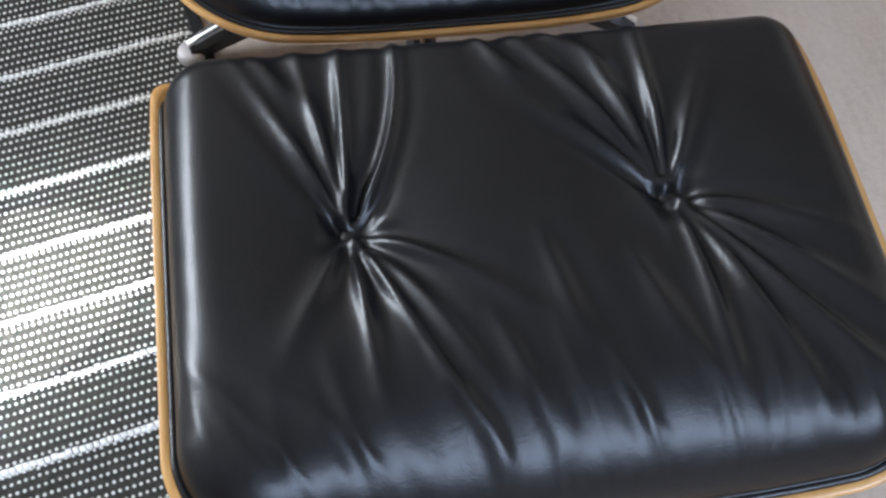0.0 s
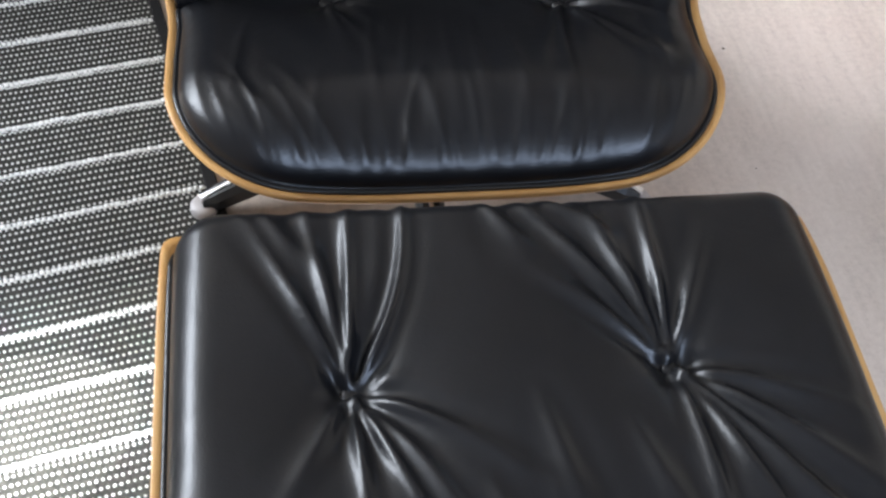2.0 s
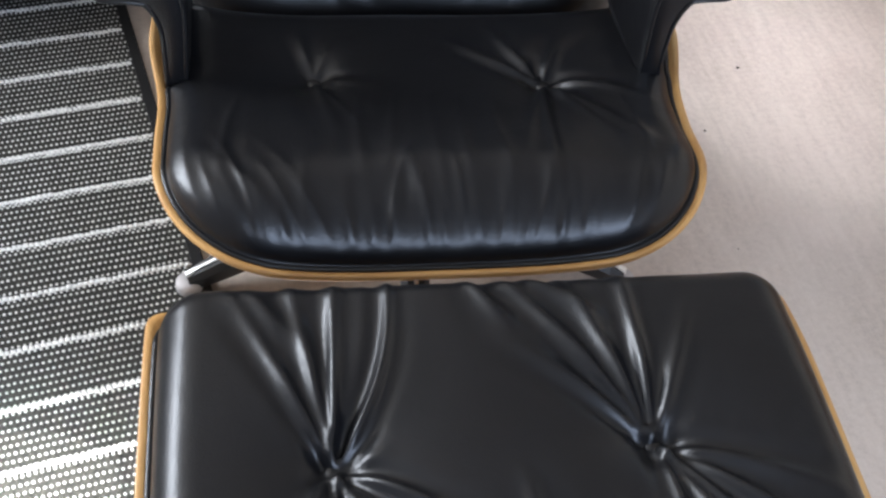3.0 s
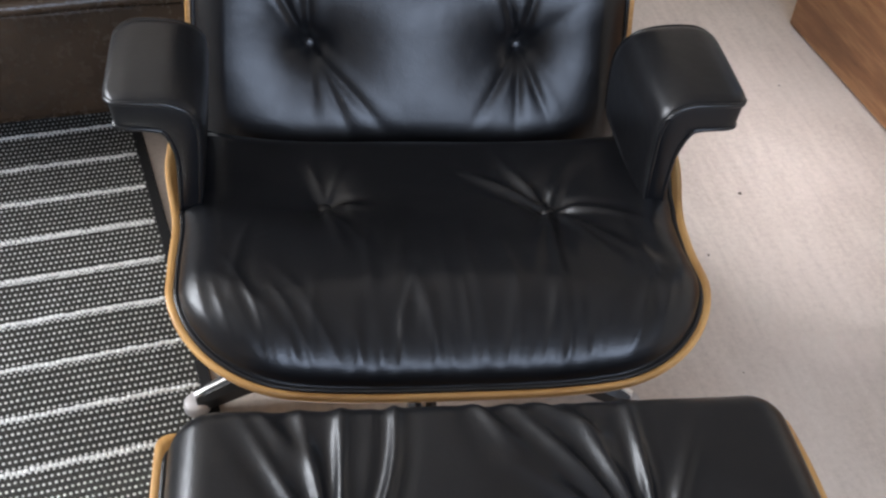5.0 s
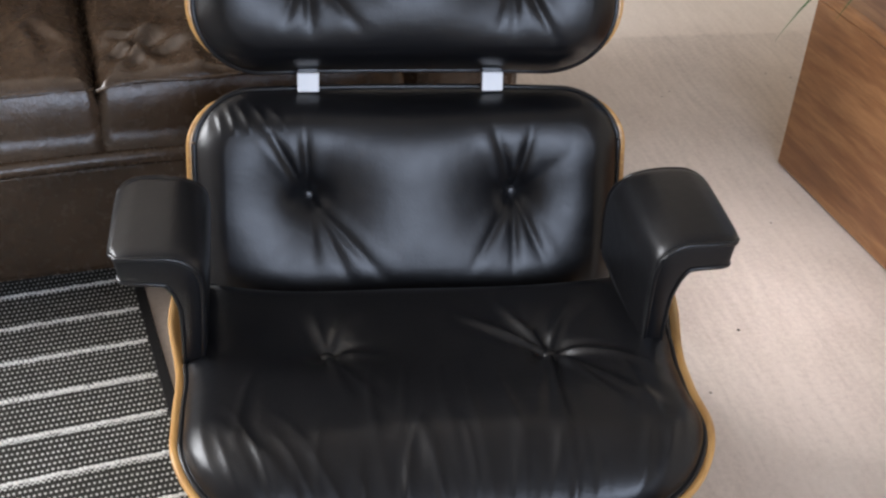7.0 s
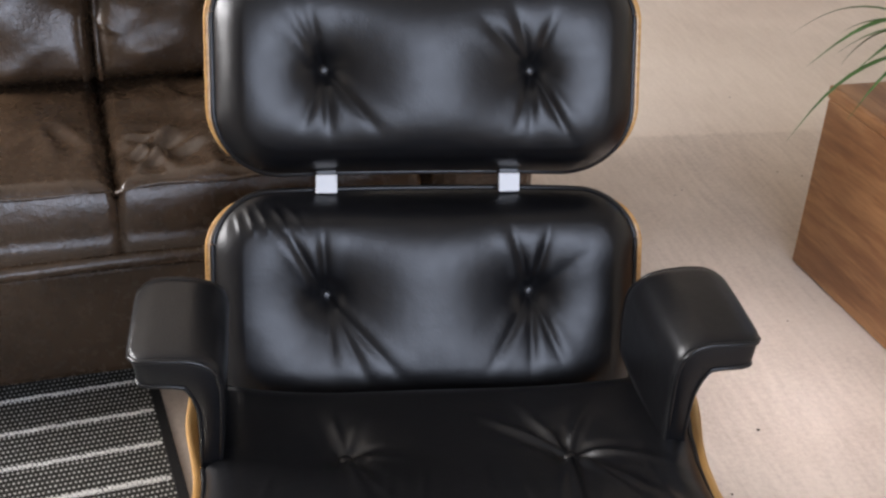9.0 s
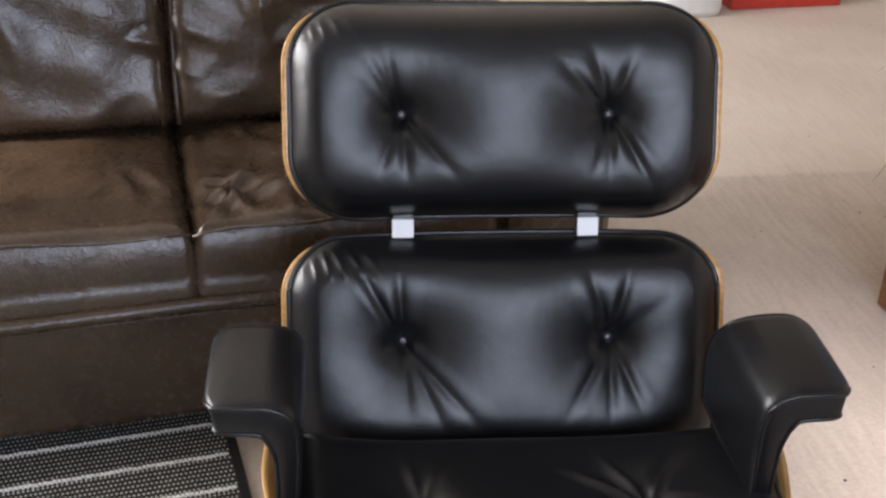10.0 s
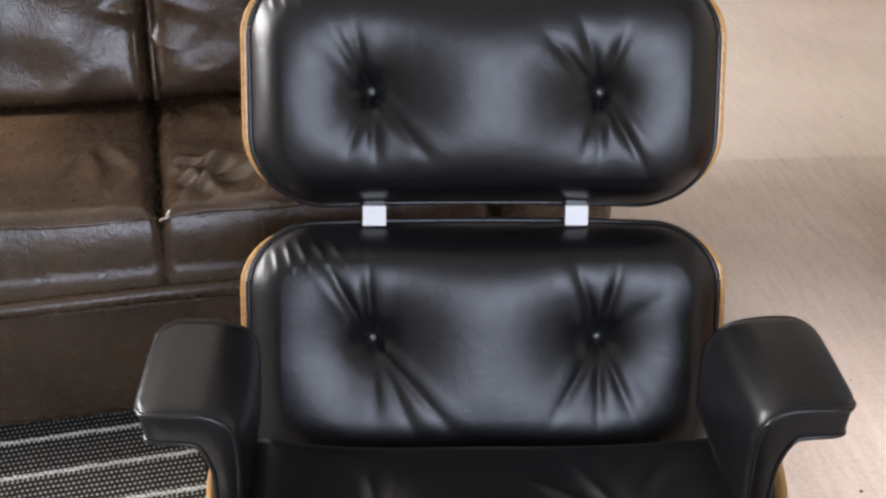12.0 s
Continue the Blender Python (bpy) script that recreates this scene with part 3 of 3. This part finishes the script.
# ---- ottoman ----
ottoman = root("ottoman", "black leather ottoman with honey plywood shell", "ottoman", pose(0.0235, -0.712, 0))
OHX, OHY = 0.355, 0.272


def stool_place(x, y, z):
    return (x, y, z)


def stool_rim(x, y):
    t = np.clip(np.abs(x) / OHX, 0, 1)
    f = np.clip((np.abs(y) - 0.12) / 0.15, 0, 1)
    return 0.302 + 0.078 * t ** 3 + np.where(y < 0, 0.022 * f ** 2 - 0.016 * f ** 2 * t ** 2, -0.022 * f ** 2)


def stool_top(x, y):
    return 0.424 + 0.010 * (1 - (y / OHY) ** 2) - 0.004 * (np.abs(x) / OHX) ** 4 - 0.010 * np.clip(-(y + 0.1) / 0.17, 0, 1) ** 2


stool_buttons = [(-0.171, 0.017), (0.144, 0.026)]
lx, ly, rx, ry = *stool_buttons[0], *stool_buttons[1]
stool_folds = (
    fan(lx, ly, [(99, 0.26), (115, 0.23)], 0.0062, 0.0078) + fan(lx, ly, [(87, 0.27), (-87, 0.19), (-68, 0.25)], 0.0070, 0.0072)
    + fan(lx, ly, [(50, 0.28)], 0.0078, 0.0078, 2.0) + fan(lx, ly, [(-30, 0.20), (-54, 0.25)], 0.0060, 0.0085, -0.5)
    + fan(lx, ly, [(-117, 0.15), (5, 0.06)], 0.0060, 0.010)
    + fan(rx, ry, [(121, 0.28), (107, 0.25), (138, 0.17)], 0.0066, 0.0078) + fan(rx, ry, [(89, 0.24), (-60, 0.25)], 0.0072, 0.0072)
    + fan(rx, ry, [(66, 0.17), (-26, 0.17), (-71, 0.27)], 0.0058, 0.0088) + fan(rx, ry, [(-88, 0.25), (-45, 0.22)], 0.0062, 0.0085)
    + [(0.0, 0.0, -80, -0.17, 0.0030, 0.011, 0), (0.08, -0.03, -75, -0.16, 0.003, 0.011, 0), (-0.03, 0.25, -62, -0.12, 0.004, 0.01, 0), (0.02, 0.26, -45, -0.15, 0.004, 0.01, 0),
       (-0.26, 0.25, -60, -0.16, 0.003, 0.012, 0), (-0.06, -0.08, -72, -0.18, 0.003, 0.010, 0), (0.22, -0.1, -55, -0.16, 0.003, 0.010, 0), (-0.12, -0.12, -60, -0.15, 0.003, 0.009, 0)])
stool_folds = [(a, b, c, 1.22 * l if l > 0.1 else l, 1.5 * h, 1.1 * w, k) for a, b, c, l, h, w, k in stool_folds]
stool_folds += pleats_along(47, 0.34, -0.275, 34, 0.19, 0.0020, 0.0085, 8.0, 14.0)
part("shell", shell("shell", PLYWOOD, OHX, OHY, 0.10, 0.040, stool_rim, 0.011, stool_place), ottoman, "honey-coloured moulded plywood shell")
data, height, cord = cushion("cushion", BLACK_LEATHER, OHX, OHY, 0.10, 0.065, stool_rim, stool_top, 0.052, stool_buttons, stool_folds, 0.038, stool_place, 320, 250, 0.013, 12, 0.13)
pad = part("cushion", data, ottoman, "black leather ottoman cushion with two buttons")
put_buttons(pad, height, stool_buttons, stool_place)
part("piping", tube("piping", cord, 0.0042, PIPING, True), pad)
star_base(ottoman, (0, 0), 4, 45, 0.27, 0.292)

# ---- sofa ----
sofa = root("sofa", "dark brown leather sofa with creased cushions", "sofa", pose(-0.485, 0.545, 0, 0, 0, 10.5))
part("base", box("base", -1.62, 0.56, 0.006, 0.95, 0.06, 0.30, BROWN_LEATHER, 0.02, 3), sofa, "brown leather front panel")
part("back_frame", box("back_frame", -1.62, 0.56, 0.72, 1.0, 0.30, 0.92, BROWN_LEATHER, 0.06, 4), sofa)
# added near-black block puts the shade into the gap below the sofa
part("gap_shade", box("gap_shade", -1.60, 0.76, 0.10, 0.96, 0.0, 0.07, UNDER), sofa, "near-black block standing for shade under the sofa")
for u0, u1 in ((-1.84, -1.60), (0.55, 0.80)):
    part("arm", box("arm", u0, u1, 0.03, 1.0, 0.05, 0.60, BROWN_LEATHER, 0.07, 5), sofa, "rounded brown leather arm")
part("piping", tube("piping", [(-1.6, -0.002, 0.302), (-0.9, -0.006, 0.299), (-0.3, -0.004, 0.303), (0.0, 0.000, 0.306), (0.3, -0.002, 0.303), (0.56, -0.002, 0.302)], 0.015, BROWN_LEATHER), sofa, "piped leather lip below the cushions")


def sofa_cushion(name, hx, hy, place, top_h, folds, seed, label, roll=0.09, low=-0.03):
    d, h, cord = cushion(name, BROWN_LEATHER, hx, hy, 0.035, 0.035, lambda x, y: 0 * x + low, lambda x, y: 0 * x + top_h + 0.02 * (1 - (x / hx) ** 2) * (1 - (y / hy) ** 2)
                         + 0.007 * smooth_noise(x + 0.6 * y, seed, 6, 16) * smooth_noise(y - 0.3 * x, seed + 1, 6, 14), roll, [], folds, 0, place, 150, 110, 0.004, seed)
    return part(name, d, sofa, label)


def soft_folds(seed, count, hx, hy, amp):
    rng = random.Random(seed)
    return [(rng.uniform(-hx, hx), rng.uniform(-hy, hy), rng.uniform(0, 360), -rng.uniform(0.1, 0.26), amp * rng.uniform(0.4, 1), rng.uniform(0.012, 0.028), rng.uniform(-2, 2)) for _ in range(count)]


crumples = [(-0.26, -0.17, 20, -0.16, 0.010, 0.018, 3.0), (-0.24, -0.24, 70, -0.15, 0.012, 0.016, -4.0), (-0.17, -0.25, 95, -0.17, 0.011, 0.018, 3.0), (-0.10, -0.26, 80, -0.14, 0.009, 0.020, 2.0), (-0.27, -0.08, -30, -0.13, 0.009, 0.016, 4.0), (-0.04, -0.25, 100, -0.15, 0.007, 0.02, 0.0)]
for u0, u1, sd in ((-0.016, 0.565, 21), (-0.82, 0.016, 25), (-1.62, -0.79, 29)):
    hx = (u1 - u0) / 2
    mid = (u0 + u1) / 2
    sofa_cushion("seat_cushion", hx, 0.29, lambda x, y, z, mid=mid: (mid + x, 0.29 + y, 0.36 + z), 0.085, soft_folds(sd, 20, hx, 0.28, 0.006) + (crumples if sd == 21 else []), sd, "sagging brown leather seat cushion", 0.050, -0.055)
    part("seam", tube("seam", [(mid + hx * t, 0.026 + 0.004 * math.sin(9 * t + sd), 0.436 - 0.012 * t ** 4 + 0.003 * math.sin(7 * t)) for t in np.linspace(-0.95, 0.95, 15)], 0.004, BROWN_LEATHER), sofa)
    back_place = tilted(0.56, 0.70, 12)
    sofa_cushion("back_cushion", hx, 0.27, lambda x, y, z, mid=mid, bp=back_place: (mid + x, *bp(x, y, z)[1:]), 0.10, soft_folds(sd + 2, 24, hx, 0.26, 0.009), sd + 2, "creased brown leather back cushion", 0.055)

for u in (-0.015, 0.015):
    line = []
    for t in np.linspace(-0.25, 0.25, 14):
        bx, by, bz = tilted(0.56, 0.70, 12)(u, t, 0.088 + 0.006 * math.sin(20 * t + 40 * u))
        line.append((u + 0.006 * math.sin(9 * t), by, bz))
    part("welt", tube("welt", line, 0.0055, BROWN_LEATHER), sofa, "stitched leather welt between the back cushions")

# ---- rug ----
rug = tagged(new("rug", from_bm("rug", box_bm(-2.0, -0.305, -2.2, 0.75, 0.0005, 0.008, 0.002), RUG)), "black and white striped woven rug on carpet", "rug")
RUG_TURN = 12.85
rug.matrix_world = pose(0, 0, 0, 0, 0, RUG_TURN)

part("border", box("border", -0.322, -0.3035, -2.2, 0.75, 0.0006, 0.0098, UNDER, 0.002), rug, "dark woven edge binding")


def stripe_data(name, length, seed):
    rng = random.Random(seed)
    verts, faces = [], []
    step = 0.0082
    for i in range(int(length / step)):
        cx = -i * step - step / 2
        cy, w, h, l = rng.uniform(-0.0012, 0.0012), rng.uniform(0.0033, 0.0047), rng.uniform(0.0025, 0.0036), step * rng.uniform(0.40, 0.52)
        b = len(verts)
        skew = rng.uniform(0.001, 0.0025)
        verts += [(cx - l, cy - w, 0), (cx + l, cy - w, 0), (cx + l, cy + w, 0), (cx - l, cy + w, 0),
                  (cx - l * 0.5 + skew, cy - w * 0.6, h), (cx + l * 0.5 + skew, cy - w * 0.6, h), (cx + l * 0.5 - skew, cy + w * 0.6, h), (cx - l * 0.5 - skew, cy + w * 0.6, h)]
        faces += [tuple(b + k for k in f) for f in ((4, 5, 6, 7), (0, 1, 5, 4), (1, 2, 6, 5), (2, 3, 7, 6), (3, 0, 4, 7))]
        w, l, cx, cy, h = w * 0.5, l * 0.5, cx - step / 2, cy - 0.0062, h * 0.6
        b = len(verts)
        verts += [(cx - l, cy - w, 0), (cx + l, cy - w, 0), (cx + l, cy + w, 0), (cx - l, cy + w, 0), (cx, cy, h)]
        faces += [tuple(b + k for k in f) for f in ((0, 1, 4), (1, 2, 4), (2, 3, 4), (3, 0, 4))]
    return mesh_data(name, verts, faces, WHITE_YARN, False)


stripes = [stripe_data("stripe", 1.5, 40 + k) for k in range(4)]
ct, st = math.cos(radians(RUG_TURN)), math.sin(radians(RUG_TURN))
v0 = 0.4 * st + (-0.387) * ct
for k in range(-24, 12):
    v = v0 + k * PITCH * ct
    if -2.15 < v < 0.74:
        o = part("stripe", stripes[k % 4], rug, "raised white yarn stripe")
        o.location = (-0.324, v, 0.0078)

# ---- wooden box with plant ----
chest = root("wooden_chest", "solid brown wooden chest with visible grain", "chest", pose(0.985, 1.005, 0, 0, 0, 9))
part("body", box("body", 0.003, 0.47, -1.10, -0.003, 0.004, 0.415, BOX_WOOD, 0.004), chest)
part("top", box("top", 0, 0.474, -1.104, 0, 0.4165, 0.447, BOX_WOOD, 0.005), chest, "brown wooden top board")

plant = root("potted_palm", "green palm with thin arching leaves in a pot", "plant", pose(1.20, 0.84, 0.447))
part("pot", lathe("pot", [(0.07, 0.0), (0.09, 0.06), (0.10, 0.14), (0.108, 0.145), (0.104, 0.155), (0.09, 0.15), (0.088, 0.13)], CLAY), plant, "brown clay pot")


def leaf_data(name, length, droop, width, seed):
    rng = random.Random(seed)
    verts, faces = [], []
    n = 14
    for i in range(n + 1):
        t = i / n
        r = length * t
        z = 0.34 * math.sin(min(1, t * 1.2) * 1.5) * length - droop * t ** 2.4
        w = width * (0.25 + 1.1 * math.sin(math.pi * min(1, t * 0.9 + 0.08))) * (1 - t ** 5)
        verts += [(r, -w, z + w * 0.5), (r, 0, z), (r, w, z + w * 0.5)]
        if i:
            b = 3 * (i - 1)
            faces += [(b, b + 1, b + 4, b + 3), (b + 1, b + 2, b + 5, b + 4)]
    return mesh_data(name, verts, faces, LEAF)


leaf_rng = random.Random(5)
for k in range(44):
    lf = part("leaf", leaf_data("leaf", leaf_rng.uniform(0.28, 0.46), leaf_rng.uniform(0.02, 0.16), leaf_rng.uniform(0.004, 0.008), k), plant)
    lf.matrix_local = pose(0, 0, 0.13, 0, leaf_rng.uniform(-30, 22), leaf_rng.uniform(0, 360))

# ---- things by the far wall ----
red_box = root("red_box", "flat-sided red cardboard box standing on carpet", "box", pose(1.30, 3.235, 0, 0, 0, 8.5))
part("carton", box("carton", 0.0, 0.475, 0.0, 0.10, 0.001, 0.36, RED, 0.004), red_box)
part("flap", box("flap", 0.004, 0.471, 0.004, 0.096, 0.361, 0.364, RED), red_box)


def bag():
    verts, faces = [], []
    prof = [(0.0, 0.93), (0.03, 1.0), (0.12, 0.96), (0.22, 0.9), (0.31, 0.8), (0.36, 0.6)]
    for z, s in prof:
        for a in range(28):
            t = 2 * math.pi * a / 28
            cx, cy = math.cos(t), math.sin(t)
            rr = s * (1 + 0.035 * math.sin(5 * t + z * 20))
            verts.append((0.15 * rr * math.copysign(abs(cx) ** 0.6, cx), 0.10 * rr * math.copysign(abs(cy) ** 0.6, cy), z))
    for i in range(len(prof) - 1):
        for a in range(28):
            faces.append((i * 28 + a, i * 28 + (a + 1) % 28, i * 28 + 28 + (a + 1) % 28, i * 28 + 28 + a))
    faces += [tuple(range(28))[::-1], tuple(28 * (len(prof) - 1) + a for a in range(28))]
    return mesh_data("bag", verts, faces, WHITE_PLASTIC)


carrier = root("plastic_bag", "full white plastic bag with dark blue print", "bag", pose(1.10, 3.22, 0.001, 0, 0, 12))
part("bag", bag(), carrier)
part("print", box("print", -0.07, 0.06, -0.112, -0.098, 0.10, 0.15, NAVY, 0.004), carrier, "dark blue printed bar")

tagged(new("mat", box("mat", 0.05, 0.74, 2.45, 3.34, 0.0008, 0.012, TAN_CARD, 0.004)), "flat tan board lying on the carpet", "board")
ring = tagged(new("ring", tube("ring", [(2.02 + 0.03 * math.cos(a * math.pi / 10), 3.33 + 0.03 * math.sin(a * math.pi / 10), 0.005) for a in range(20)], 0.004, TAN_CARD, True)), "small tan ring lying on carpet", "ring")

crumb = lathe("crumb", [(0.0022, 0.0), (0.003, 0.0012), (0.0012, 0.0022)], SPECK, 7)
spots = random.Random(3)
for k in range(16):
    x, y = (0.68, 0.386) if k == 0 else (spots.uniform(0.5, 1.2), spots.uniform(-0.1, 2.2))
    c = tagged(new("crumb", crumb), "tiny dark crumb on the carpet", "crumb", "crumbs on the carpet")
    c.matrix_world = pose(x, y, 0.0, 0, 0, spots.uniform(0, 360)) @ Matrix.Scale(1.2 if k == 0 else spots.uniform(0.4, 0.9), 4)
